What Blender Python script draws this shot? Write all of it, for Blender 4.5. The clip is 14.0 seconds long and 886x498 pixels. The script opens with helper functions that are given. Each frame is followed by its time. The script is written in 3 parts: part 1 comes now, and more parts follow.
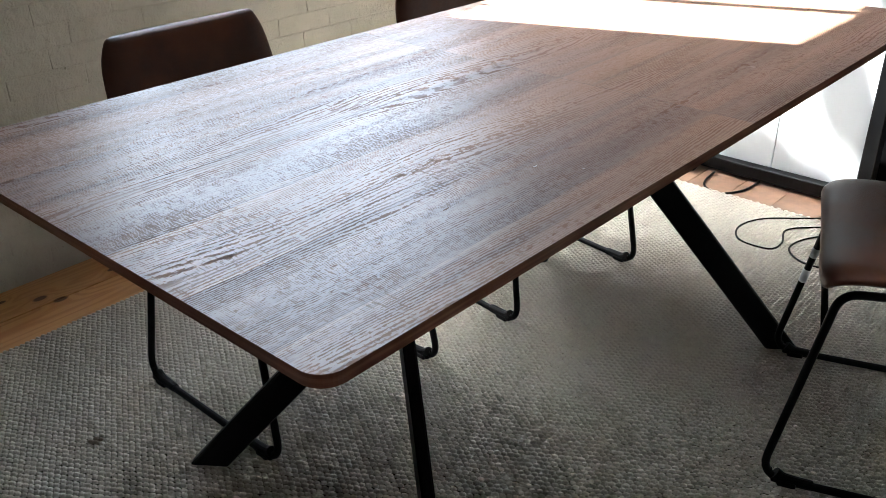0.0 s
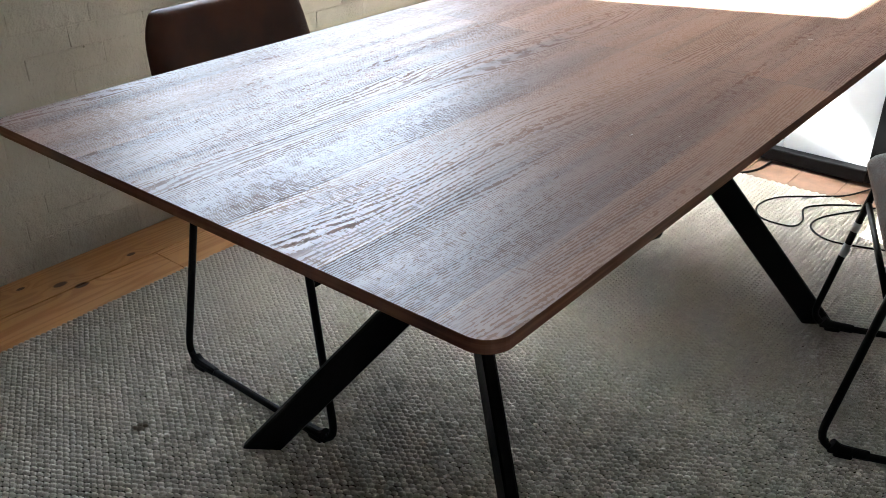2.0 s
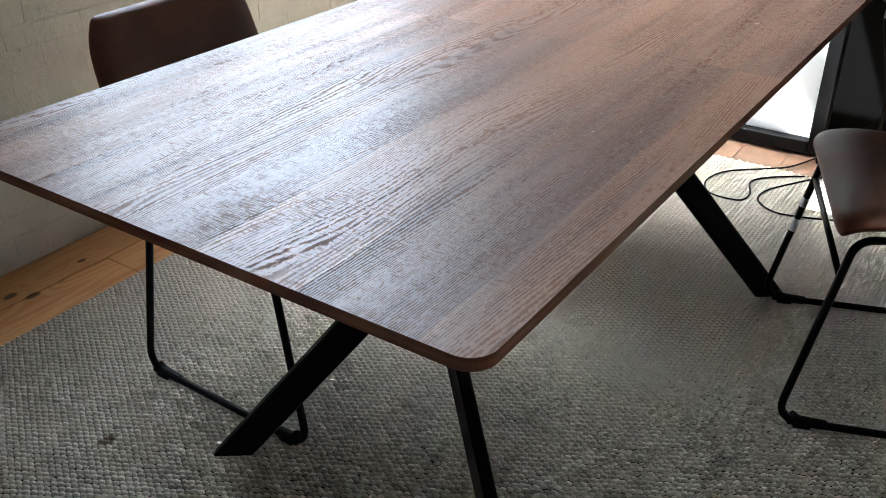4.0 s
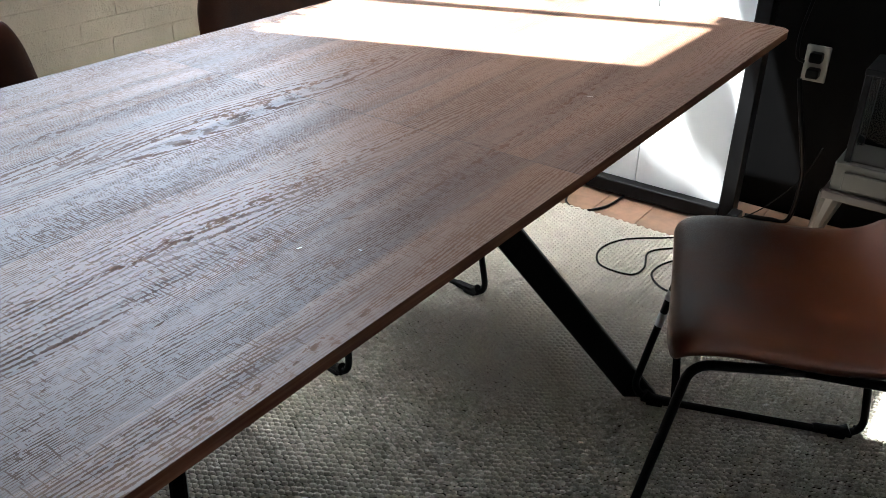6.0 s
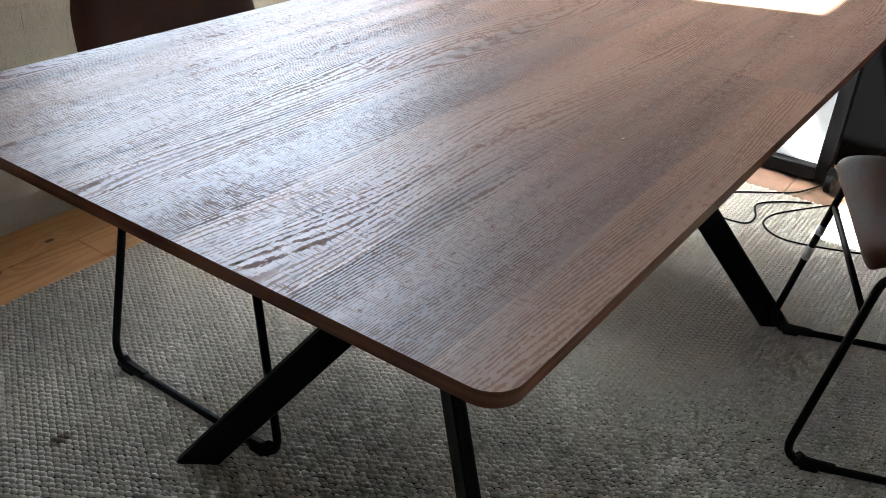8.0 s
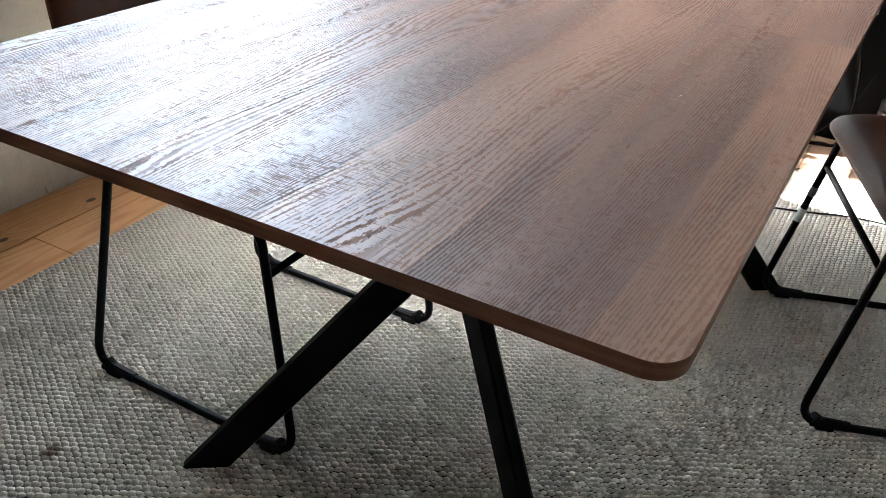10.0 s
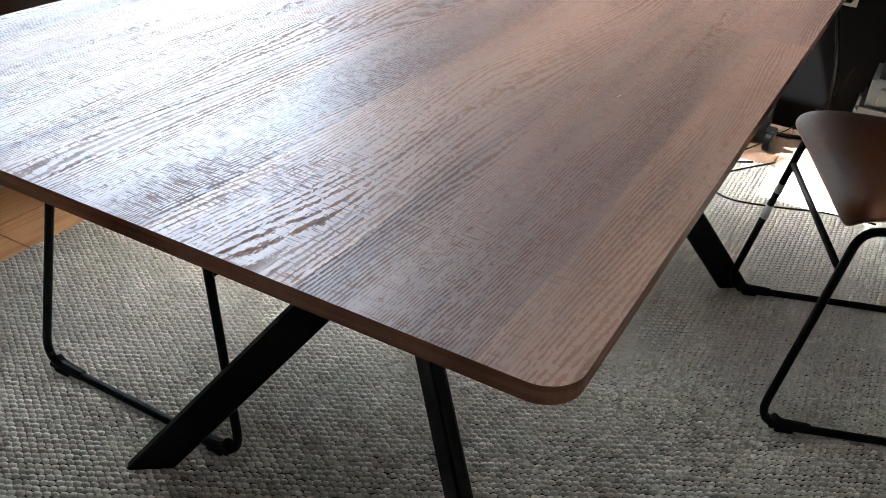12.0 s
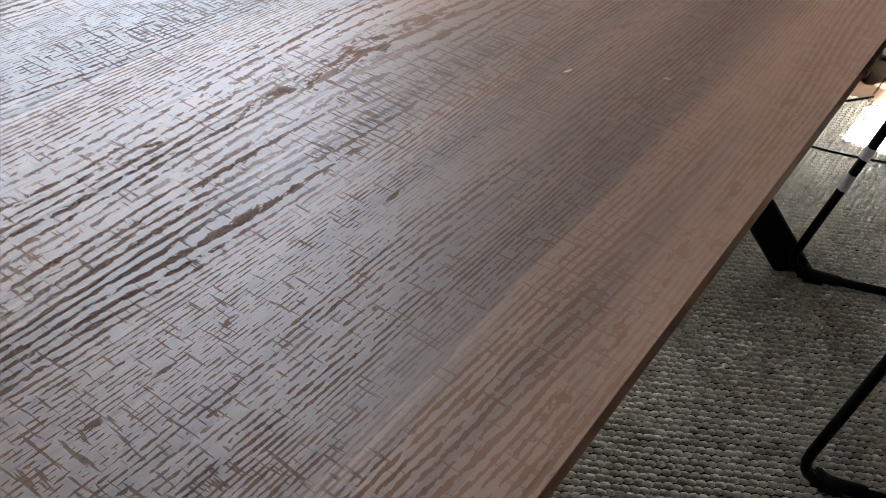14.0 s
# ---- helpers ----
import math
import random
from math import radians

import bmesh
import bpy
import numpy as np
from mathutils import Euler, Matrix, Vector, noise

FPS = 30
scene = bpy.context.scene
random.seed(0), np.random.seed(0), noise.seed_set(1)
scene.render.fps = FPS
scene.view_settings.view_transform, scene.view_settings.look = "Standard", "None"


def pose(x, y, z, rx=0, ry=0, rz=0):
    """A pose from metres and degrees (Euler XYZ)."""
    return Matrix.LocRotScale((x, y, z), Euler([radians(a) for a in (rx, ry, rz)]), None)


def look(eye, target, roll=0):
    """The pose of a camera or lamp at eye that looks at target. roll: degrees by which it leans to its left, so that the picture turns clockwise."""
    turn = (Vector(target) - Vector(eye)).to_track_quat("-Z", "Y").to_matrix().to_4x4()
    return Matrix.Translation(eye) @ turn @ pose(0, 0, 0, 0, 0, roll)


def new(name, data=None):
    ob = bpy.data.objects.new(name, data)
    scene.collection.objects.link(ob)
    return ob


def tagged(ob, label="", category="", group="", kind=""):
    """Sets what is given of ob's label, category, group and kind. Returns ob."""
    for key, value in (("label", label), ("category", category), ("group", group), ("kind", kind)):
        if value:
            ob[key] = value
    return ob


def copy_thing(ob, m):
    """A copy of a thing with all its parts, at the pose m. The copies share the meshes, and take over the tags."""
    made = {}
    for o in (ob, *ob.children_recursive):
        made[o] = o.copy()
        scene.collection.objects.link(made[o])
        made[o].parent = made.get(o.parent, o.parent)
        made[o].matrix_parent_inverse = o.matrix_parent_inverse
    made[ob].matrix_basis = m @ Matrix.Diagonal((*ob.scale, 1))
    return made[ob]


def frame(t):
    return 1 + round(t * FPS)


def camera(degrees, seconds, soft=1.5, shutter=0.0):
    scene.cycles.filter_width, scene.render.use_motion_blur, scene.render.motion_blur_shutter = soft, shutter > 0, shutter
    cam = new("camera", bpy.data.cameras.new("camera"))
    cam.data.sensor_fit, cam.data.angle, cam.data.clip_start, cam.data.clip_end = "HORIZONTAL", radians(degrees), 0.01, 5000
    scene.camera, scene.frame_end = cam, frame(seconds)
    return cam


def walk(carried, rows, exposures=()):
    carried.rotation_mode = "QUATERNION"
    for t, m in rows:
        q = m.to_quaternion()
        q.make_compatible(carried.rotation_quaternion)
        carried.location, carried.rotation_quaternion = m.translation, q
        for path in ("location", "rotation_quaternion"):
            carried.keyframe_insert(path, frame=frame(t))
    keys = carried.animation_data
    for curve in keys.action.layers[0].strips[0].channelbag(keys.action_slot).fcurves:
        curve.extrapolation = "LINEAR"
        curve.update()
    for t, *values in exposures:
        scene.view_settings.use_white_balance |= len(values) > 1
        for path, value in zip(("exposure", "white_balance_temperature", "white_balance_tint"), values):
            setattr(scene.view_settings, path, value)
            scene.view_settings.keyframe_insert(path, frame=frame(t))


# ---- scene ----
cam = camera(53.4, 14.0, soft=0.8)
# seconds, the eye, the point that it looks at, and the roll
PATH = [
    (0, (0.516, -0.409, 1.227), (-0.665, 0.91, 0.296), -0.5),
    (0.5, (0.515, -0.383, 1.223), (-0.659, 0.94, 0.289), -0.5),
    (1, (0.499, -0.369, 1.212), (-0.668, 0.956, 0.273), -0.4),
    (1.5, (0.443, -0.435, 1.195), (-0.69, 0.916, 0.251), 0.2),
    (2, (0.367, -0.524, 1.194), (-0.74, 0.844, 0.242), 0.2),
    (2.2, (0.353, -0.542, 1.188), (-0.755, 0.829, 0.243), -0.3),
    (4.3, (0.331, -0.521, 1.233), (-0.652, 0.903, 0.23), -0.8),
    (4.5, (0.334, -0.436, 1.222), (-0.652, 1.0, 0.239), -0.8),
    (5, (0.381, -0.29, 1.236), (-0.593, 1.153, 0.25), -0.4),
    (5.5, (0.427, -0.138, 1.227), (-0.551, 1.312, 0.256), 1.5),
    (6, (0.45, -0.071, 1.217), (-0.538, 1.379, 0.257), 1.5),
    (6.5, (0.417, -0.098, 1.198), (-0.58, 1.355, 0.252), 1.6),
    (7, (0.343, -0.243, 1.195), (-0.666, 1.193, 0.236), 2.2),
    (7.5, (0.245, -0.395, 1.162), (-0.759, 1.039, 0.195), 2.1),
    (7.7, (0.241, -0.445, 1.175), (-0.746, 0.99, 0.192), 2.9),
    (9.8, (0.097, -0.482, 1.107), (-0.725, 1.037, 0.099), 4.1),
    (10, (0.069, -0.5, 1.112), (-0.719, 1.036, 0.102), 4.3),
    (10.5, (0.025, -0.501, 1.113), (-0.751, 1.037, 0.097), 4.5),
    (11, (0.009, -0.505, 1.111), (-0.759, 1.033, 0.09), 4.8),
    (11.5, (0.045, -0.487, 1.108), (-0.724, 1.043, 0.076), 4.9),
    (12, (0.118, -0.431, 1.119), (-0.653, 1.097, 0.084), 4.8),
    (12.5, (0.177, -0.259, 1.106), (-0.611, 1.259, 0.07), 4.0),
    (13, (0.19, -0.104, 1.107), (-0.669, 1.368, 0.061), 2.7),
    (13.5, (0.147, -0.022, 1.082), (-0.748, 1.396, -0.009), 1.6),
    (14, (0.069, 0.045, 1.029), (-0.756, 1.351, -0.241), 5.1),
]
EXPOSURES = [(0.0, 5.01), (2.2, 5.29), (4.4, 5.31), (6.3, 4.46), (7.5, 4.95), (10.0, 5.74), (11.8, 5.7), (12.8, 5.42), (13.5, 5.11), (14.0, 5.04)]
walk(cam, [(t, look(eye, target, roll)) for t, eye, target, roll in PATH], exposures=[(t, stops, 6350 if t > 13.8 else 6050, 4) for t, stops in EXPOSURES])

# ---- daylight ----
SUN_WAY = Vector((1.0, 0.39, -2.2)).normalized()
world = bpy.data.worlds.new("daylight")
scene.world = world
world.use_nodes = True
wn = world.node_tree
sky = wn.nodes.new("ShaderNodeTexSky")
sky.sky_type, sky.sun_disc = "NISHITA", False
sky.dust_density = 3.0
sky.sun_elevation = math.asin(-SUN_WAY.z)
sky.sun_rotation = math.atan2(-SUN_WAY.x, -SUN_WAY.y)
wn.nodes["Background"].inputs["Strength"].default_value = 0.08
hazy = wn.nodes.new("ShaderNodeHueSaturation")
hazy.inputs["Saturation"].default_value = 0.55
wn.links.new(sky.outputs["Color"], hazy.inputs["Color"])
wn.links.new(hazy.outputs["Color"], wn.nodes["Background"].inputs["Color"])
sun_data = bpy.data.lights.new("sun", "SUN")
sun_data.energy, sun_data.angle, sun_data.color = 2.7, radians(0.3), (1.0, 0.97, 0.92)
sun = new("sun", sun_data)
sun.matrix_world = look((-4, -1, 8), Vector((-4, -1, 8)) + SUN_WAY)


# ---- materials ----
class Mat:
    """A node material with a few short ways to add nodes."""

    def __init__(self, name, colour=(0.5, 0.5, 0.5), rough=0.5, metal=0.0, spec=0.5):
        self.m = bpy.data.materials.new(name)
        self.m.use_nodes = True
        self.t = self.m.node_tree
        self.b = self.t.nodes["Principled BSDF"]
        self.b.inputs["Base Color"].default_value = (*colour, 1)
        self.b.inputs["Roughness"].default_value = rough
        self.b.inputs["Metallic"].default_value = metal
        self.b.inputs["Specular IOR Level"].default_value = spec

    def put(self, socket, v):
        if isinstance(v, bpy.types.NodeSocket):
            self.t.links.new(v, socket)
        elif isinstance(v, tuple) and len(v) == 3 and socket.type == "RGBA":
            socket.default_value = (*v, 1)
        else:
            socket.default_value = v

    def coords(self, scale=(1, 1, 1), kind="Object", move=(0, 0, 0)):
        c = self.t.nodes.new("ShaderNodeTexCoord")
        mp = self.t.nodes.new("ShaderNodeMapping")
        mp.inputs["Scale"].default_value = scale
        mp.inputs["Location"].default_value = move
        self.t.links.new(c.outputs[kind], mp.inputs["Vector"])
        return mp.outputs["Vector"]

    def noise(self, vec, scale=1.0, detail=4.0, rough=0.5, distort=0.0):
        n = self.t.nodes.new("ShaderNodeTexNoise")
        self.put(n.inputs["Vector"], vec)
        for key, v in (("Scale", scale), ("Detail", detail), ("Roughness", rough), ("Distortion", distort)):
            n.inputs[key].default_value = v
        return n.outputs["Fac"]

    def math(self, op, a, b=0.0, c=0.0):
        n = self.t.nodes.new("ShaderNodeMath")
        n.operation = op
        for i, v in enumerate((a, b, c)):
            self.put(n.inputs[i], v)
        return n.outputs[0]

    def ramp(self, v, lo, hi, a=0.0, b=1.0):
        n = self.t.nodes.new("ShaderNodeMapRange")
        n.interpolation_type = "SMOOTHSTEP"
        for key, x in (("Value", v), ("From Min", lo), ("From Max", hi), ("To Min", a), ("To Max", b)):
            self.put(n.inputs[key], x)
        return n.outputs["Result"]

    def mix(self, f, a, b):
        n = self.t.nodes.new("ShaderNodeMix")
        n.data_type = "RGBA"
        self.put(n.inputs["Factor"], f)
        self.put(n.inputs[6], a)
        self.put(n.inputs[7], b)
        return n.outputs[2]

    def split(self, vec):
        n = self.t.nodes.new("ShaderNodeSeparateXYZ")
        self.put(n.inputs[0], vec)
        return n.outputs

    def random(self, kind="object"):
        if kind == "object":
            return self.t.nodes.new("ShaderNodeObjectInfo").outputs["Random"]
        return self.t.nodes.new("ShaderNodeNewGeometry").outputs["Random Per Island"]

    def bump(self, height, distance=0.001, strength=1.0):
        n = self.t.nodes.new("ShaderNodeBump")
        n.inputs["Strength"].default_value, n.inputs["Distance"].default_value = strength, distance
        self.put(n.inputs["Height"], height)
        self.t.links.new(n.outputs[0], self.b.inputs["Normal"])

    def set(self, **kw):
        names = {"colour": "Base Color", "rough": "Roughness", "spec": "Specular IOR Level"}
        for k, v in kw.items():
            self.put(self.b.inputs[names[k]], v)


def m_add(m, vec, v, gain):
    """A place moved along by a value."""
    n = m.t.nodes.new("ShaderNodeVectorMath")
    n.operation = "ADD"
    m.put(n.inputs[0], vec)
    m.put(n.inputs[1], m.math("MULTIPLY", v, gain))
    return n.outputs[0]


def table_wood():
    m = Mat("table_oak", spec=0.5)
    x, y, z = m.split(m.coords((1, 1, 1)))

    def at(sx, sy, k=0.0):
        c = m.t.nodes.new("ShaderNodeCombineXYZ")
        m.put(c.inputs[0], m.math("MULTIPLY", x, sx))
        m.put(c.inputs[1], m.math("MULTIPLY", y, sy))
        m.put(c.inputs[2], k)
        return c.outputs[0]

    # embossed pores: lines along the table, wavy and arched in places, with torn edges
    field = m.noise(at(4.4, 0.62, 3.7), 1.0, 2.0, 0.45)
    wave = m.noise(at(60, 9, 1.0), 1.0, 3.0)
    torn = m.noise(at(420, 150, 5.0), 1.0, 2.0, 0.65)
    ragged = m.noise(at(170, 60, 7.0), 1.0, 3.0, 0.6)
    phase = m.math("ADD", m.math("MULTIPLY", x, 1480.0), m.math("ADD", m.math("MULTIPLY", field, 370.0), m.math("MULTIPLY", wave, 9.0)))
    tear = m.math("ADD", m.math("MULTIPLY", m.math("SUBTRACT", torn, 0.5), 3.8), m.math("MULTIPLY", m.math("SUBTRACT", ragged, 0.5), 4.4))
    band = m.ramp(m.noise(at(17, 1.3, 31.0), 1.0, 3.0, 0.55), 0.34, 0.66, -0.50, 0.30)
    rings = m.ramp(m.math("ADD", m.math("SINE", phase), m.math("ADD", tear, band)), 0.22, 0.50)
    # short saw marks across the grain, in patches
    saw = m.noise(at(44, 400, 4.0), 1.0, 2.0, 0.55)
    patch = m.ramp(m.noise(at(11, 5.0, 19.0), 1.0, 3.0, 0.55), 0.46, 0.64, 0.0, 0.10)
    saw = m.ramp(m.math("ADD", saw, patch), 0.625, 0.665)
    # torn blots that follow a few lines of the grain
    row = m.noise(m_add(m, at(26, 1.4, 23.0), field, 3.0), 1.0, 2.0, 0.5)
    blot = m.math("ADD", m.math("MULTIPLY", row, 0.62), m.math("MULTIPLY", m.noise(at(130, 55, 29.0), 1.0, 3.0, 0.65), 0.55))
    blot = m.ramp(blot, 0.71, 0.74)
    # fewer pores on some stretches
    calm = m.ramp(m.noise(at(34.0, 3.4, 43.0), 1.0, 3.0, 0.55), 0.36, 0.54, 0.45, 1.0)
    grain = m.math("MAXIMUM", m.math("MULTIPLY", rings, calm), m.math("MULTIPLY", saw, 0.8))
    grain = m.math("MAXIMUM", grain, blot)

    # printed boards: strips of uneven width, their tone drifting along the length
    lines = m.math("ADD", x, m.math("MULTIPLY", m.math("SUBTRACT", m.noise(at(70, 2.2, 51.0), 1.0, 4.0, 0.6), 0.5), 0.045))
    strip = m.math("FLOOR", m.math("MULTIPLY", m.math("ADD", lines, 0.977), 1 / 0.151))
    far = m.math("GREATER_THAN", y, 0.912)
    code = m.math("ADD", strip, m.math("MULTIPLY", far, 17.0))
    tone = m.math("FRACT", m.math("ADD", m.math("MULTIPLY", strip, 0.62), m.math("MULTIPLY_ADD", far, 0.23, 0.2)))
    shift = m.math("MULTIPLY", code, 3.3)
    broad = m.noise(at(13, 0.9, shift), 1.0, 3.0, 0.5)
    streak = m.noise(at(48, 1.7, shift), 1.0, 4.0, 0.6)
    fleck = m.noise(at(330, 16, shift), 1.0, 2.0, 0.5)
    colour = m.mix(m.ramp(broad, 0.28, 0.72), (0.112, 0.063, 0.043), (0.225, 0.128, 0.083))
    colour = m.mix(m.ramp(tone, 0.4, 1.0, 0.0, 0.45), colour, (0.250, 0.140, 0.084))
    colour = m.mix(m.ramp(tone, 0.5, 0.0, 0.0, 0.35), colour, (0.112, 0.070, 0.054))
    colour = m.mix(m.ramp(streak, 0.50, 0.74, 0.0, 0.62), colour, (0.080, 0.047, 0.035))
    colour = m.mix(m.ramp(streak, 0.44, 0.26, 0.0, 0.40), colour, (0.265, 0.152, 0.092))
    colour = m.mix(m.ramp(fleck, 0.58, 0.70, 0.0, 0.35), colour, (0.075, 0.040, 0.027))
    colour = m.mix(m.math("MULTIPLY", grain, 0.12), colour, (0.060, 0.037, 0.029))
    seam = m.ramp(m.math("ABSOLUTE", m.math("SUBTRACT", y, 0.912)), 0.0008, 0.0016, 0.6, 0.0)
    colour = m.mix(seam, colour, (0.03, 0.017, 0.012))
    m.set(colour=colour, rough=m.math("MULTIPLY_ADD", grain, 0.24, 0.41), spec=m.math("MULTIPLY_ADD", grain, -0.50, 0.57))
    m.bump(m.math("MULTIPLY", grain, -1.0), 0.0002, 0.35)
    return m.m


def table_edge_wood():
    m = Mat("table_edge_band", rough=0.55, spec=0.18)
    g = m.noise(m.coords((6, 6, 160)), 1.0, 4)
    w = m.noise(m.coords((3, 3, 3)), 1.0, 2)
    c = m.mix(m.ramp(g, 0.35, 0.65), (0.155, 0.064, 0.036), (0.245, 0.115, 0.068))
    m.set(colour=m.mix(m.ramp(w, 0.4, 0.6, 0, 0.4), c, (0.10, 0.058, 0.043)))
    m.bump(g, 0.0004, 0.4)
    return m.m


def leather():
    m = Mat("brown_leatherette", rough=0.4, spec=0.34)
    big = m.noise(m.coords((5, 5, 5)), 1.0, 4, 0.6)
    pores = m.t.nodes.new("ShaderNodeTexVoronoi")
    m.put(pores.inputs["Vector"], m.coords((420, 420, 420)))
    m.set(colour=m.mix(m.ramp(big, 0.3, 0.7), (0.045, 0.0110, 0.0032), (0.100, 0.028, 0.0080)), rough=m.ramp(big, 0.3, 0.7, 0.33, 0.46))
    m.bump(m.math("ADD", m.math("MULTIPLY", pores.outputs["Distance"], 0.25), m.math("MULTIPLY", m.noise(m.coords((22, 9, 14)), 1.0, 3, 0.5), 3.0)), 0.0018, 0.5)
    return m.m


def black_steel():
    m = Mat("black_powder_coat", (0.0016, 0.0016, 0.0018), 0.42, 0.0, 0.10)
    n = m.noise(m.coords((700, 700, 700)), 1.0, 2)
    w = m.noise(m.coords((12, 12, 12)), 1.0, 3)
    m.set(rough=m.ramp(w, 0.3, 0.7, 0.34, 0.52))
    m.bump(n, 0.0003, 0.4)
    return m.m


def plain(name, colour, rough=0.5, spec=0.5, vary=0.12, scale=20.0, bump=0.0003, metal=0.0):
    m = Mat(name, colour, rough, metal, spec)
    n = m.noise(m.coords((scale, scale, scale)), 1.0, 5, 0.6)
    dark = tuple(c * (1 - vary) for c in colour)
    light = tuple(min(1, c * (1 + vary)) for c in colour)
    m.set(colour=m.mix(m.ramp(n, 0.3, 0.7), dark, light), rough=m.ramp(n, 0.25, 0.75, rough * 0.85, min(1, rough * 1.15)))
    m.bump(m.noise(m.coords((scale * 12,) * 3), 1.0, 3), bump, 0.5)
    return m.m


def painted_brick():
    m = Mat("cream_painted_brick", rough=0.6, spec=0.35)
    pos = m.t.nodes.new("ShaderNodeNewGeometry").outputs["Position"]
    pits = m.noise(pos, 38.0, 6, 0.65)
    big = m.noise(pos, 6.0, 4, 0.55)
    fine = m.noise(pos, 220.0, 3, 0.5)
    c = m.mix(m.ramp(big, 0.3, 0.7), (0.40, 0.382, 0.328), (0.47, 0.45, 0.392))
    c = m.mix(m.math("MULTIPLY", m.random(), 0.12), c, (0.38, 0.364, 0.314))
    c = m.mix(m.ramp(pits, 0.68, 0.76, 0, 0.6), c, (0.12, 0.104, 0.08))
    m.set(colour=c)
    m.bump(m.math("ADD", m.math("MULTIPLY", pits, 1.0), m.math("ADD", m.math("MULTIPLY", big, 1.0), m.math("MULTIPLY", fine, 0.15))), 0.008, 0.9)
    return m.m


def pine():
    m = Mat("varnished_pine", rough=0.38, spec=0.45)
    pos = m.t.nodes.new("ShaderNodeNewGeometry").outputs["Position"]
    x, y, z = m.split(pos)
    r = m.random()

    def at(sx, sy):
        c = m.t.nodes.new("ShaderNodeCombineXYZ")
        m.put(c.inputs[0], m.math("MULTIPLY", x, sx))
        m.put(c.inputs[1], m.math("MULTIPLY", y, sy))
        m.put(c.inputs[2], m.math("MULTIPLY", r, 40.0))
        return c.outputs[0]

    # knots: dark ovals along the grain that push the rings aside
    knots, push = None, None
    for kx, ky, size in ((-1.679, 0.396, 1.0), (-1.633, 0.431, 1.05), (-1.677, 0.872, 0.8), (-1.680, 0.611, 0.7), (-1.738, 0.318, 0.6)):
        dx = m.math("MULTIPLY", m.math("SUBTRACT", x, kx), 1 / (0.011 * size))
        dy = m.math("MULTIPLY", m.math("SUBTRACT", y, ky), 1 / (0.019 * size))
        d = m.math("ADD", m.math("MULTIPLY", dx, dx), m.math("MULTIPLY", dy, dy))
        k = m.ramp(d, 0.5, 1.5, 1.0, 0.0)
        p = m.math("EXPONENT", m.math("MULTIPLY", d, -0.12))
        knots = k if knots is None else m.math("MAXIMUM", knots, k)
        push = p if push is None else m.math("MAXIMUM", push, p)
    field = m.math("ADD", m.noise(at(9, 0.7), 1.0, 2, 0.4), m.math("MULTIPLY", push, 0.10))
    rings = m.ramp(m.math("SINE", m.math("MULTIPLY", field, 120.0)), -0.5, 1.0)
    streak = m.noise(at(200, 3.5), 1.0, 4, 0.6)
    c = m.mix(rings, (0.56, 0.285, 0.120), (0.43, 0.185, 0.066))
    c = m.mix(m.ramp(streak, 0.35, 0.7, 0, 0.45), c, (0.60, 0.345, 0.16))
    c = m.mix(m.math("MULTIPLY", r, 0.35), c, (0.43, 0.25, 0.12))
    c = m.mix(knots, c, (0.075, 0.028, 0.012))
    m.set(colour=c)
    m.bump(streak, 0.0004, 0.5)
    return m.m


def wool():
    m = Mat("wool_loop_rug", rough=0.95, spec=0.12)
    pos = m.t.nodes.new("ShaderNodeNewGeometry").outputs["Position"]
    r = m.random("island")
    fibre = m.noise(pos, 420.0, 4, 0.65)
    big = m.noise(pos, 2.6, 4, 0.55)
    c = m.mix(r, (0.66, 0.61, 0.54), (0.75, 0.70, 0.615))
    c = m.mix(m.ramp(fibre, 0.38, 0.62, 0.0, 0.6), c, (0.34, 0.31, 0.26))
    c = m.mix(m.ramp(big, 0.42, 0.62, 0, 0.3), c, (0.44, 0.42, 0.378))
    # old spill
    x, y, z = m.split(pos)
    dx = m.math("MULTIPLY", m.math("ADD", x, 1.006), 60.0)
    dy = m.math("MULTIPLY", m.math("SUBTRACT", y, 0.187), 42.0)
    d = m.math("ADD", m.math("ADD", m.math("MULTIPLY", dx, dx), m.math("MULTIPLY", dy, dy)), m.math("MULTIPLY", m.noise(pos, 60.0), 1.4))
    c = m.mix(m.ramp(d, 0.9, 1.9, 0.75, 0.0), c, (0.115, 0.080, 0.050))
    m.set(colour=c)
    m.bump(fibre, 0.0022, 0.9)
    return m.m


WOOD, EDGE, LEATHER, STEEL = table_wood(), table_edge_wood(), leather(), black_steel()
BRICK, PINE, WOOL = painted_brick(), pine(), wool()
RUBBER = plain("black_plastic", (0.002, 0.002, 0.0022), 0.5, 0.12)
CHARCOAL = plain("charcoal_wall_paint", (0.0014, 0.0014, 0.0016), 0.6, 0.05, 0.15, 3.0, 0.0006)
PLASTER = plain("off_white_plaster", (0.70, 0.69, 0.665), 0.8, 0.3, 0.05, 2.0, 0.0006)
CREAM = plain("cream_paint", (0.10, 0.092, 0.074), 0.45, 0.45, 0.08, 14.0)
WHITE = plain("white_laminate", (0.56, 0.57, 0.58), 0.35, 0.3, 0.02, 4.0, 0.0001)
SOCKET = plain("white_plastic", (0.26, 0.245, 0.215), 0.35, 0.5, 0.03, 30.0, 0.0001)
FRAME = plain("dark_grey_metal", (0.003, 0.003, 0.0034), 0.45, 0.14, 0.2, 8.0)
PLANK = plain("darker_brown_boards", (0.21, 0.125, 0.082), 0.45, 0.35, 0.25, 14.0)
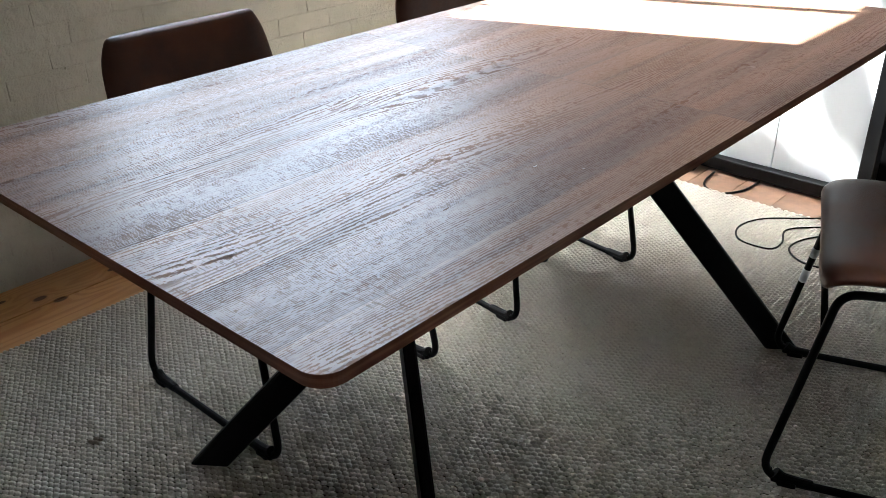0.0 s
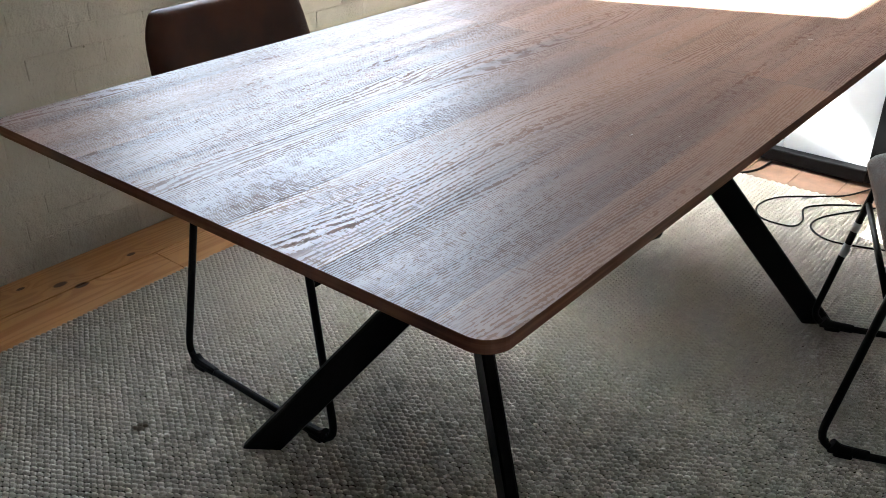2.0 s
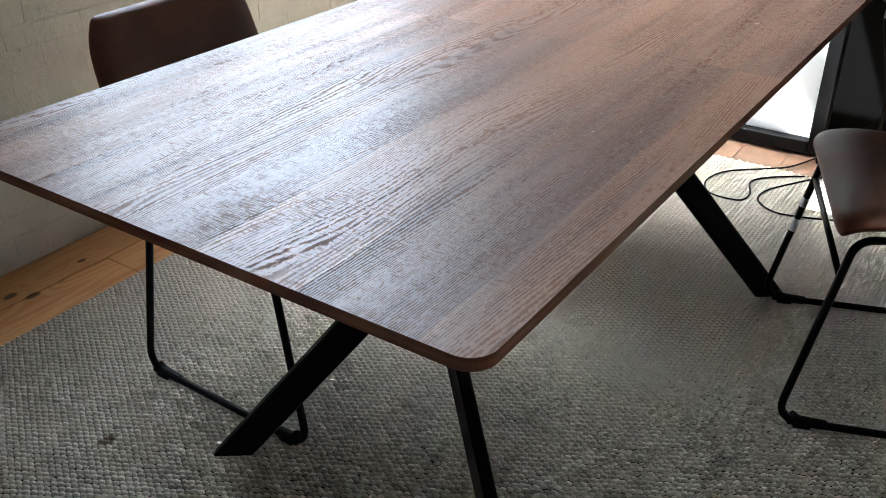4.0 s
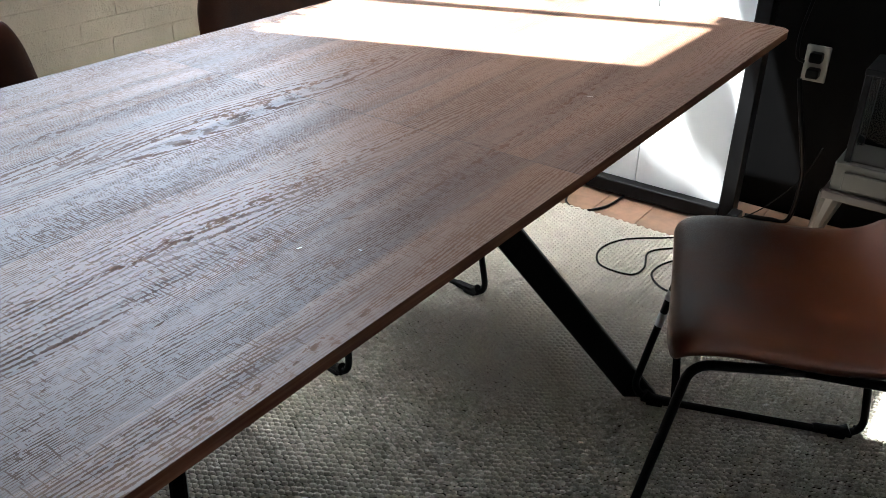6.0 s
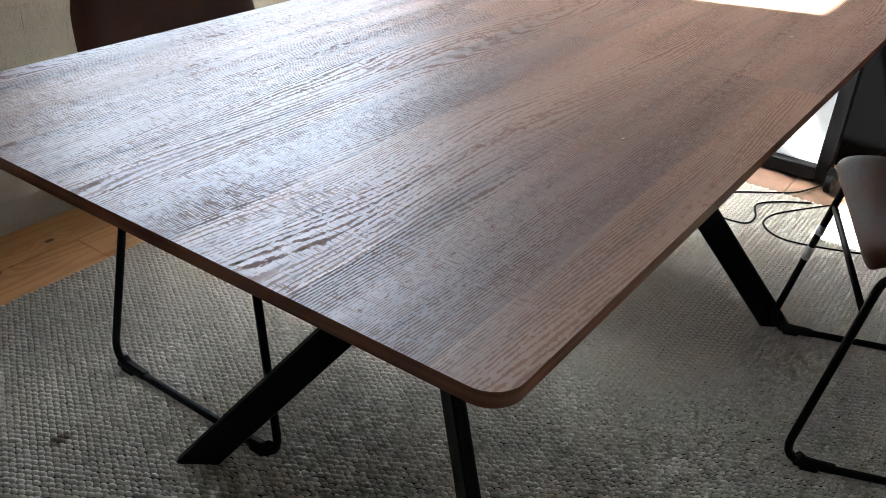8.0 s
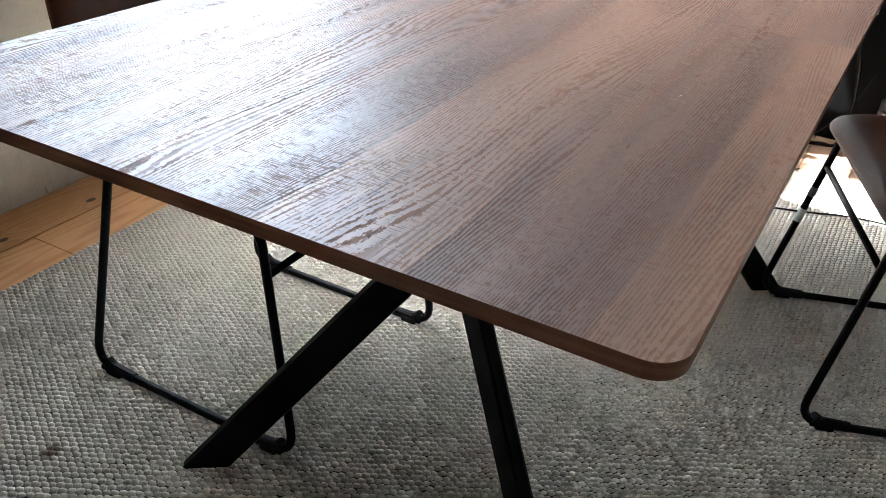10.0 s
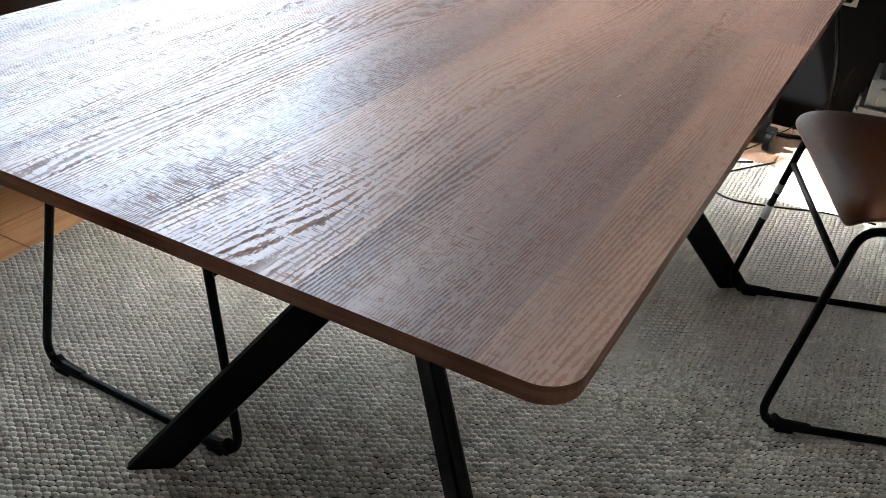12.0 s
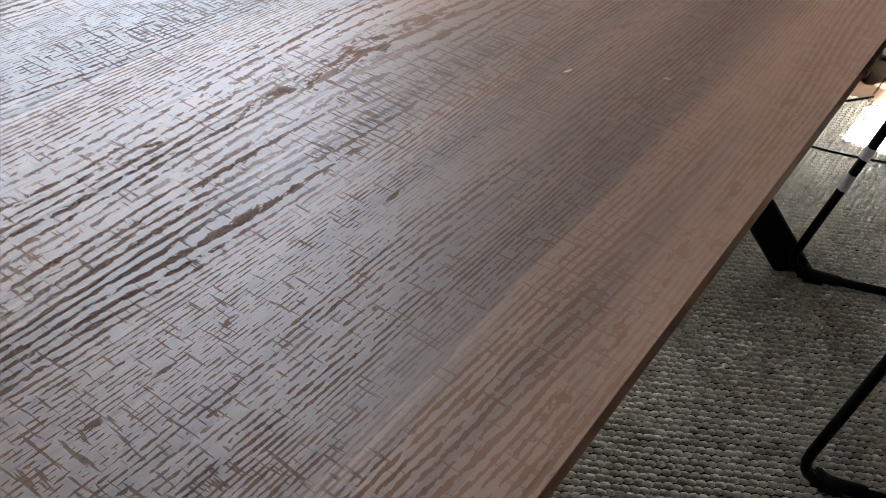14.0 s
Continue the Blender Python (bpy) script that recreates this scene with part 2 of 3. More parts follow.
# the cabinet's cream, with the deep shade of its corner darkened into the colour
SHADED_CREAM = plain("shaded_cream_paint", (0.032, 0.030, 0.025), 0.5, 0.35, 0.15, 14.0)
DARKWOOD = plain("dark_stained_wood", (0.02, 0.014, 0.011), 0.5, 0.4, 0.25, 10.0)
SUBFLOOR = plain("pale_timber", (0.42, 0.29, 0.18), 0.5, 0.4, 0.2, 6.0)
# rug backing: dark colour stands in for shade in the gaps between loops
GAP_SHADE = plain("gap_shade_backing", (0.055, 0.045, 0.034), 0.9, 0.1, 0.3, 90.0, 0.001)
LEAF = plain("leaf_green", (0.06, 0.11, 0.03), 0.5, 0.4, 0.3, 8.0)
BARK = plain("bark", (0.12, 0.09, 0.06), 0.9, 0.2, 0.3, 20.0)
GROUND = plain("outdoor_paving", (0.30, 0.29, 0.27), 0.9, 0.2, 0.2, 1.0)
GLASS = Mat("clear_glass", (1, 1, 1), 0.02)
GLASS.b.inputs["Transmission Weight"].default_value = 1.0
GLASS = GLASS.m


# ---- mesh helpers ----
def mesh_of(bm, name, smooth=False):
    me = bpy.data.meshes.new(name)
    bm.normal_update()
    bm.to_mesh(me)
    bm.free()
    if smooth:
        for p in me.polygons:
            p.use_smooth = True
    return me


def part(name, bm, material, parent=None, label="", smooth=False):
    ob = new(name, mesh_of(bm, name, smooth) if isinstance(bm, bmesh.types.BMesh) else bm)
    if not ob.data.materials:
        ob.data.materials.append(material)
    if parent:
        ob.parent = parent
    if label:
        tagged(ob, label)
    return ob


def thing(name, label, category, group="", kind=""):
    return tagged(new(name), label, category, group, kind)


def box(lo, hi, bevel=0.0, seg=2, bm=None):
    """A box between two corners, its edges rounded."""
    one = bmesh.new()
    lo, hi = Vector(lo), Vector(hi)
    bmesh.ops.create_cube(one, size=1.0)
    for v in one.verts:
        v.co = Vector((lo[i] + (v.co[i] + 0.5) * (hi[i] - lo[i]) for i in range(3)))
    if bevel:
        bmesh.ops.bevel(one, geom=one.edges[:], offset=bevel, segments=seg, affect="EDGES", profile=0.5)
    if bm is None:
        return one
    me = bpy.data.meshes.new("tmp")
    one.to_mesh(me)
    one.free()
    bm.from_mesh(me)
    bpy.data.meshes.remove(me)
    return bm


def tube(points, radius, sides=12, bm=None, squash=1.0):
    """A round tube along a line of points."""
    bm = bm or bmesh.new()
    pts = [Vector(p) for p in points]
    side = None
    rings = []
    for i, p in enumerate(pts):
        d = (pts[min(i + 1, len(pts) - 1)] - pts[max(i - 1, 0)]).normalized()
        if side is None:
            side = d.orthogonal().normalized()
        side = (side - d * side.dot(d)).normalized()
        up = d.cross(side)
        r = radius[i] if isinstance(radius, (list, tuple)) else radius
        rings.append([bm.verts.new(p + r * (math.cos(a) * side + math.sin(a) * up * squash)) for a in (2 * math.pi * k / sides for k in range(sides))])
    for a, b in zip(rings, rings[1:]):
        for k in range(sides):
            bm.faces.new((a[k], a[(k + 1) % sides], b[(k + 1) % sides], b[k]))
    bm.faces.new(rings[0][::-1])
    bm.faces.new(rings[-1])
    return bm


def rounded(points, radii, steps=6):
    """A line of points with its inner corners turned into arcs."""
    pts = [Vector(p) for p in points]
    out = [pts[0]]
    for i, (a, b, c) in enumerate(zip(pts, pts[1:], pts[2:])):
        r = radii[i] if isinstance(radii, tuple) else radii
        u, w = (a - b).normalized(), (c - b).normalized()
        p, q = b + u * r, b + w * r
        for i in range(steps + 1):
            s = i / steps
            out.append((1 - s) ** 2 * p + 2 * s * (1 - s) * b + s * s * q)
    out.append(pts[-1])
    return out


def smooth_line(points, n=8):
    """A soft curve through the points."""
    p = [Vector(q) for q in points]
    p = [2 * p[0] - p[1]] + p + [2 * p[-1] - p[-2]]
    out = []
    for i in range(1, len(p) - 2):
        for k in range(n):
            s = k / n
            out.append(0.5 * ((2 * p[i]) + (p[i + 1] - p[i - 1]) * s + (2 * p[i - 1] - 5 * p[i] + 4 * p[i + 1] - p[i + 2]) * s * s + (3 * p[i] - p[i - 1] - 3 * p[i + 1] + p[i + 2]) * s ** 3))
    out.append(p[-2])
    return out


# ---- room ----
WX, FY, RX, BY, TOP = -1.79, 2.62, 5.2, -4.8, 5.6
WO = WX - 0.12
tagged(part("floor", box((WX - 0.3, BY - 0.2, -0.12), (RX + 0.2, FY + 0.2, -0.035)), SUBFLOOR), "pale timber sub-floor under boards and rug", "floor", kind="structure")
tagged(part("wall_north", box((WX - 0.3, FY, -0.1), (RX + 0.2, FY + 0.2, TOP)), CHARCOAL), "charcoal painted wall with a double socket", "wall", kind="structure")
tagged(part("wall_east", box((RX, BY, -0.1), (RX + 0.2, FY, TOP)), PLASTER), "plain off-white plaster wall", "wall", kind="structure")
tagged(part("wall_south", box((WX - 0.3, BY - 0.2, -0.1), (RX + 0.2, BY, TOP)), PLASTER), "plain off-white plaster wall", "wall", kind="structure")
tagged(part("ceiling", box((WX - 0.3, BY - 0.2, TOP), (RX + 0.2, FY + 0.2, TOP + 0.15)), PLASTER), "plain white ceiling", "ceiling", kind="structure")
W0, W1, SILL, HEAD = 0.72, 2.54, 1.0, 5.4
wall_west = tagged(new("wall_west"), "cream painted brick wall with a tall window", "wall", kind="structure")
# the last two boxes are unseen blocks, added to cut down the sunlight
for lo, hi in (((WO, BY, -0.1), (WX - 0.0035, W0, TOP)), ((WO, W1, -0.1), (WX - 0.0035, FY, TOP)), ((WO, W0, -0.1), (WX - 0.0035, W1, SILL)), ((WO, W0, HEAD), (WX - 0.0035, W1, TOP)), ((WO, 1.56, 4.22), (WX - 0.0035, W1, HEAD)), ((WO, 1.125, 4.61), (WX - 0.0035, 1.56, HEAD))):
    part("masonry", box(lo, hi), BRICK, wall_west)
window = tagged(new("window_1"), "tall cream-framed window with thin glazing bars", "window", kind="structure")
for y0, y1, z0, z1 in ((W0, W0 + 0.02, SILL, HEAD), (W1 - 0.05, W1, SILL, 4.22), (1.095, 1.125, SILL + 0.05, 4.59), (W0 + 0.02, W1 - 0.05, SILL, SILL + 0.05), (W0 + 0.02, 1.125, 4.59, 4.90), (W0 + 0.02, 1.125, HEAD - 0.04, HEAD)):
    part("window_frame", box((WX - 0.095, y0, z0), (WX - 0.05, y1, z1), 0.003), CREAM, window)
part("window_sill", box((WX - 0.12, W0 - 0.03, SILL - 0.04), (WX + 0.02, W1 + 0.02, SILL), 0.004), CREAM, window)
tagged(part("ground", box((-3000, -3000, -0.6), (3000, 3000, -0.45)), GROUND), "grey outdoor paving beyond the window", "ground", kind="structure")


# ---- dining table ----
def rounded_slab(x0, x1, y0, y1, z0, z1, r, bm=None, inset=0.0, steps=10):
    bm = bmesh.new()
    ring = []
    for cx, cy, a0 in ((x1 - r, y1 - r, 0), (x0 + r, y1 - r, 90), (x0 + r, y0 + r, 180), (x1 - r, y0 + r, 270)):
        for i in range(steps + 1):
            a = radians(a0 + 90 * i / steps)
            ring.append((cx + r * math.cos(a), cy + r * math.sin(a)))
    lo = [bm.verts.new((x, y, z0)) for x, y in ring]
    hi = [bm.verts.new((x, y, z1)) for x, y in ring]
    n = len(ring)
    for i in range(n):
        bm.faces.new((lo[i], lo[(i + 1) % n], hi[(i + 1) % n], hi[i]))
    top, bottom = bm.faces.new(hi), bm.faces.new(lo[::-1])
    bmesh.ops.bevel(bm, geom=list(top.edges) + list(bottom.edges), offset=0.0015, segments=2, affect="EDGES")
    return bm


def flat_bar(a, b, wide, thin, z_low, z_high):
    """A flat bar from a to b, wide in its upright plane, cut level at both ends."""
    bm = bmesh.new()
    a, b = Vector(a), Vector(b)
    d = (b - a).normalized()
    level = Vector((d.x, d.y, 0)).normalized()
    across = Vector((-level.y, level.x, 0))
    half = wide / 2 / d.z
    c = 0.004
    ends = []
    for z in (z_low, z_high):
        mid = a + d * ((z - a.z) / d.z)
        ring = []
        for s, t in ((-1, -1), (1, -1), (1, 1), (-1, 1)):
            for k in ((0, 1) if s * t > 0 else (1, 0)):
                ring.append(bm.verts.new(mid + level * s * (half - (c if k else 0)) + across * t * (thin / 2 - (0 if k else c))))
        ends.append(ring)
    n = len(ends[0])
    for i in range(n):
        bm.faces.new((ends[0][i], ends[0][(i + 1) % n], ends[1][(i + 1) % n], ends[1][i]))
    bm.faces.new(ends[0][::-1])
    bm.faces.new(ends[1])
    bmesh.ops.recalc_face_normals(bm, faces=bm.faces[:])
    return bm


table = thing("dining_table", "dark brown oak-effect dining table on crossed black steel legs", "table")
top = part("tabletop", rounded_slab(-0.9, 0, 0, 1.875, 0.734, 0.75, 0.031), WOOD, table, "brown wood-grain laminate tabletop with rounded corners")
top.data.materials.append(EDGE)
for f in top.data.polygons:
    f.material_index = 0 if f.normal.z > 0.9 else 1
for foot, head in (((-0.773, 0.303), (-0.275, 0.675)), ((-0.116, 0.296), (-0.628, 0.684)), ((-0.058, 1.474), (-0.524, 1.133)), ((-0.79, 1.47), (-0.33, 1.14))):
    part("leg", flat_bar((*foot, 0), (*head, 0.724), 0.060, 0.023, 0.0105, 0.724), STEEL, table)
for x, y, w, turn in ((-0.136, 1.205, 0.009, 30), (-0.157, 0.540, 0.006, 75), (-0.101, 0.577, 0.004, 10)):
    bm = bmesh.new()
    bmesh.ops.create_circle(bm, cap_ends=True, segments=9, radius=w / 2)
    for k, v in enumerate(bm.verts):
        v.co = pose(x, y, 0.7503, 0, 0, turn) @ Vector((v.co.x * (1 + 0.3 * (k % 3)), v.co.y * 0.35, 0))
    part("scuff", bm, WHITE, table, "small pale scuff mark")
part("mounting_plate", box((-0.69, 0.62, 0.723), (-0.21, 1.19, 0.734), 0.002), STEEL, table)


# ---- chairs ----
def chair_shell():
    """One padded shell that bends from seat to back; +x is the front."""
    line = smooth_line([(-0.028, 0, 0.428), (-0.05, 0, 0.447), (-0.12, 0, 0.452), (-0.25, 0, 0.436), (-0.35, 0, 0.428), (-0.415, 0, 0.448), (-0.455, 0, 0.51), (-0.480, 0, 0.60), (-0.498, 0, 0.69), (-0.514, 0, 0.772)], 4)
    n = len(line)
    bm = bmesh.new()
    rows, lows = [], []
    cols = 16
    for i, p in enumerate(line):
        s = i / (n - 1)
        d = (line[min(i + 1, n - 1)] - line[max(i - 1, 0)]).normalized()
        up = Vector((d.z, 0, -d.x))
        if s < 0.45:
            half = 0.238 - 0.004 * s
        else:
            half = 0.238 - 0.037 * ((s - 0.45) / 0.55) ** 1.15
        # round the two front corners and the two top corners
        e = min(s, 1 - s) * (n - 1) / 4
        half -= 0.020 * max(0, 1 - e / 0.9) ** 2
        cup = 0.006 + 0.055 * math.exp(-((s - 0.55) / 0.2) ** 2) + 0.012 * s
        row, low = [], []
        for k in range(cols + 1):
            u = 2 * k / cols - 1
            lift = cup * abs(u) ** 2.6
            q = p + Vector((0, u * half, 0)) + up * lift
            pad = 0.019 * (1 - abs(u) ** 7) ** 0.5 * (min(1, (min(s, 1 - s) * (n - 1)) / 1.6 + 0.25)) ** 0.5 + 0.004
            row.append(bm.verts.new(q + up * pad))
            low.append(bm.verts.new(q - up * pad * 0.9))
        rows.append(row)
        lows.append(low)
    for i in range(n - 1):
        for k in range(cols):
            bm.faces.new((rows[i][k], rows[i + 1][k], rows[i + 1][k + 1], rows[i][k + 1]))
            bm.faces.new((lows[i][k], lows[i][k + 1], lows[i + 1][k + 1], lows[i + 1][k]))
        bm.faces.new((rows[i][0], lows[i][0], lows[i + 1][0], rows[i + 1][0]))
        bm.faces.new((rows[i][cols], rows[i + 1][cols], lows[i + 1][cols], lows[i][cols]))
    for i in (0, n - 1):
        for k in range(cols):
            bm.faces.new((rows[i][k], rows[i][k + 1], lows[i][k + 1], lows[i][k]))
    bmesh.ops.recalc_face_normals(bm, faces=bm.faces[:])
    return bm


def build_chair():
    chair = thing("dining_chair", "brown leatherette bucket chair on black steel sled legs", "chair", "chairs round the table")
    shell = part("seat_shell", chair_shell(), LEATHER, chair, "padded brown leatherette seat and back in one shell", smooth=True)
    sub = shell.modifiers.new("round", "SUBSURF")
    sub.levels = sub.render_levels = 1
    r = 0.008
    for s in (-1, 1):
        path = [(-0.22, s * 0.19, 0.426), (-0.388, s * 0.206, 0.434), (-0.460, s * 0.236, r), (0.018, s * 0.238, r), (-0.056, s * 0.216, 0.426), (-0.22, s * 0.19, 0.426)]
        part("leg_frame", tube(rounded(path, (0.012, 0.055, 0.055, 0.034)), r), STEEL, chair, smooth=True)
        for x, e in ((-0.407, -1), (-0.035, 1)):
            y = s * 0.2365
            line = smooth_line([(x + e * 0.024, y, 0.021), (x + e * 0.010, y, 0.0125), (x - e * 0.006, y, 0.0105), (x - e * 0.040, y, 0.0095), (x - e * 0.046, y, 0.009)], 4)
            n = len(line) - 1
            clip = tube(line, [0.0122 - 0.0022 * k / n for k in range(n + 1)], 12)
            box((x - 0.018, y - 0.0135, -0.001), (x + 0.018, y + 0.0135, 0.012), 0.004, 2, clip)
            lo, hi = sorted((x + e * 0.012, x + e * 0.030))
            box((lo, y - 0.0125, 0.006), (hi, y + 0.0125, 0.016), 0.003, 2, clip)
            lo, hi = sorted((x + e * 0.030, x + e * 0.040))
            box((lo, y - 0.006, 0.014), (hi, y + 0.006, 0.030), 0.002, 1, clip)
            part("glide", clip, RUBBER, chair)
    part("front_brace", tube([(-0.0425, -0.219, 0.345), (-0.0425, 0.219, 0.345)], 0.0065), STEEL, chair, smooth=True)
    part("rear_brace", tube([(-0.39, -0.18, 0.408), (-0.39, 0.18, 0.408)], 0.0065), STEEL, chair, smooth=True)
    return chair


chair = build_chair()
copy_thing(chair, pose(-0.592, 1.363, 0.010, 0, 0, -7))
near_chair = copy_thing(chair, pose(0.024, 1.225, 0.010, 0, 0, 200.2))
# two short white bands on a front leg of the near chair
foot, knee = Vector((0.018, -0.238, 0.008)), Vector((-0.056, -0.216, 0.424))
for s0, s1 in ((0.475, 0.555), (0.635, 0.69)):
    part("white_band", tube([foot.lerp(knee, s0), foot.lerp(knee, s1)], 0.0088), WHITE, near_chair, "small white band on the front leg", smooth=True)
chair.matrix_basis = pose(-0.665, 0.633, 0.010, 0, 0, 0)


# ---- white board on castors ----
board = thing("mobile_whiteboard", "white panel in a black metal frame standing on castors", "whiteboard")
part("panel", box((-0.80, 2.395, 0.05), (-0.537, 2.415, 0.92), 0.001), WHITE, board, "glossy white panel")
part("panel", box((-0.534, 2.395, 0.05), (-0.245, 2.415, 0.92), 0.001), WHITE, board, "glossy white panel")
part("post", box((-0.248, 2.365, 0.012), (-0.205, 2.425, 0.95), 0.003), FRAME, board)
part("post", box((-0.84, 2.365, 0.012), (-0.798, 2.425, 0.95), 0.003), FRAME, board)
part("bottom_rail", box((-0.798, 2.355, 0.012), (-0.248, 2.425, 0.055), 0.003), FRAME, board)
part("top_rail", box((-0.798, 2.365, 0.92), (-0.248, 2.425, 0.95), 0.003), FRAME, board)
for x in (-0.19, -0.79):
    bm = tube([(x - 0.012, 2.325, 0.03), (x - 0.009, 2.325, 0.03), (x + 0.009, 2.325, 0.03), (x + 0.012, 2.325, 0.03)], [0.025, 0.03, 0.03, 0.025], 20)
    wheel = part("castor", bm, RUBBER, board, smooth=False)
    part("fork", box((x - 0.016, 2.318, 0.028), (x + 0.016, 2.372, 0.066), 0.004), FRAME, wheel)
board.location = (0.02, 0.045, 0)

# ---- double socket and plugs ----
socket = thing("wall_socket", "white double wall socket with two black plugs", "socket")
part("face_plate", box((-0.138, FY - 0.010, 0.432), (-0.070, FY - 0.001, 0.538), 0.003), SOCKET, socket)
for z in (0.508, 0.462):
    part("plug", box((-0.120, FY - 0.045, z - 0.014), (-0.085, FY - 0.010, z + 0.014), 0.005), RUBBER, socket)

socket.location = (0.02, 0, 0)


def cable(label, points, radius, n=8):
    return tagged(part("cable", tube(smooth_line(points, n), radius, 8), RUBBER, smooth=True), label, "cable")


cable("black power cable hanging from the wall socket", [(-0.10, 2.52, 0.51), (-0.115, 2.50, 0.53), (-0.12, 2.51, 0.60), (-0.10, 2.52, 0.75), (-0.09, 2.53, 1.0)], 0.005)
cable("thick black power cable drooping from the lower plug", [(-0.10, 2.52, 0.46), (-0.08, 2.50, 0.40), (-0.05, 2.50, 0.28), (-0.04, 2.56, 0.15), (-0.05, 2.56, 0.012), (-0.10, 2.53, 0.008), (-0.17, 2.51, 0.008)], 0.007)

cable("thin grey cable trailing up the dark wall", [(-0.19, 2.45, 0.006), (-0.12, 2.50, 0.05), (-0.04, 2.555, 0.15), (0.0, 2.56, 0.26)], 0.002)

# ---- cream display cabinet ----
cabinet = thing("display_cabinet", "small cream cabinet with glazed top on splayed legs", "cabinet")
part("body", box((0.045, 2.36, 0.20), (0.62, 2.555, 0.285), 0.004), SHADED_CREAM, cabinet)
part("drawer_front", box((0.075, 2.352, 0.212), (0.59, 2.36, 0.262), 0.003), SHADED_CREAM, cabinet)
part("shelf", box((0.03, 2.345, 0.176), (0.63, 2.56, 0.20), 0.003), DARKWOOD, cabinet, "dark wooden shelf")
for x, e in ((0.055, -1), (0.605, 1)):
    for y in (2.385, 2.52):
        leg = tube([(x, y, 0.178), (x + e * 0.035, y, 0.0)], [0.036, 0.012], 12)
        part("leg", leg, SHADED_CREAM, cabinet)
for x in (0.062, 0.30, 0.55):
    part("post", box((x, 2.375, 0.285), (x + 0.018, 2.393, 0.53), 0.002), FRAME, cabinet)
    part("post", box((x, 2.53, 0.285), (x + 0.018, 2.548, 0.53), 0.002), FRAME, cabinet)
part("rail", box((0.06, 2.373, 0.53), (0.57, 2.55, 0.548), 0.002), FRAME, cabinet)
part("glass_pane", box((0.082, 2.380, 0.288), (0.298, 2.384, 0.528)), GLASS, cabinet)
part("glass_pane", box((0.320, 2.380, 0.288), (0.548, 2.384, 0.528)), GLASS, cabinet)
cabinet.location = (0.02, 0.05, 0)

# ---- cables on the rug ----
RUG = 0.012
cable("thin black cable lying in loops on the rug", [(-0.19, 2.40, 0.006), (-0.24, 2.28, 0.008), (-0.30, 2.21, RUG), (-0.40, 2.12, RUG), (-0.43, 2.02, RUG), (-0.39, 1.94, RUG), (-0.30, 1.94, RUG), (-0.285, 2.0, RUG), (-0.31, 2.09, RUG), (-0.26, 2.16, RUG), (-0.18, 2.22, RUG)], 0.003)
cable("thin black cable coiled on the rug beside the chair", [(-0.12, 2.26, RUG), (-0.20, 2.14, RUG), (-0.25, 2.05, RUG), (-0.25, 1.97, RUG), (-0.18, 1.92, RUG), (-0.06, 1.95, RUG), (0.06, 2.00, RUG), (0.20, 2.02, RUG)], 0.003)

cable("black cable looped on the boards by the castor", [(-0.694, 2.391, 0.005), (-0.683, 2.300, 0.005), (-0.651, 2.245, 0.005), (-0.595, 2.232, 0.005), (-0.548, 2.303, 0.005), (-0.535, 2.409, 0.005)], 0.004)

# ---- unseen tree outside the window, its leaves placed to block the sun ----
tree = thing("garden_tree", "unseen leafy green tree outside the tall window, shaped to block the sun", "tree")
part("trunk", tube(smooth_line([(-3.0, 2.3, -0.45), (-2.95, 2.2, 1.0), (-2.75, 1.7, 2.2), (-2.5, 1.35, 3.4), (-2.4, 1.3, 4.5)]), 0.05, 10), BARK, tree, smooth=True)


def leaves(centres, count, spread, size, seed):
    rnd = random.Random(seed)
    bm = bmesh.new()
    for i in range(count):
        c = Vector(rnd.choice(centres)) + Vector((rnd.gauss(0, spread), rnd.gauss(0, spread), rnd.gauss(0, spread)))
        s = size * rnd.uniform(0.7, 1.3)
        m = Matrix.Translation(c) @ Euler((rnd.uniform(0, 6.3), rnd.uniform(0, 6.3), rnd.uniform(0, 6.3))).to_matrix().to_4x4()
        outline = [(0, 0, 0), (0.25, 0.16, 0.02), (0.6, 0.17, 0.04), (1, 0, -0.03), (0.6, -0.17, 0.04), (0.25, -0.16, 0.02)]
        v = [bm.verts.new(m @ (Vector(p) * s)) for p in outline]
        bm.faces.new((v[0], v[1], v[2], v[3]))
        bm.faces.new((v[0], v[3], v[4], v[5]))
    return bm


def mass(corners, step):
    """Points spread evenly over an upright patch at the crown's depth."""
    out = []
    (y0, z0), (y1, z1) = corners
    for a in range(int((y1 - y0) / step) + 1):
        for b in range(int((z1 - z0) / step) + 1):
            out.append((-2.4, y0 + a * step, z0 + b * step))
    return out


# leaf patches added where the sun is to be kept off floor, chair and panel
crown = []
for patch in (((1.06, 3.1), (1.45, 4.98)), ((0.36, 2.2), (0.50, 4.03)), ((0.51, 2.2), (0.66, 4.03)), ((0.66, 3.76), (1.06, 3.97))):
    crown += mass(patch, 0.03)
for i in range(9):
    y = 1.48 + 0.027 * i
    crown += mass(((y, 3.1), (y, 4.05 + (1.682 - y) * 4.37)), 0.03)
part("crown", leaves(crown, 34000, 0.013, 0.055, 3), LEAF, tree)
# small leaves lined up to draw the slanting shade edges on the panel
twigs = []
for i in range(20):
    y = 1.475 + 0.012 * i
    low, high = 4.155 + (1.682 - y) * 4.40, 4.725 + (1.619 - y) * 4.0
    twigs += mass(((y, low - 0.13), (y, low)), 0.012)
    if y < 1.612:
        twigs += mass(((y, high), (y, min(high + 0.22, 5.07))), 0.012)
part("crown", leaves(twigs, 7000, 0.006, 0.028, 8), LEAF, tree)
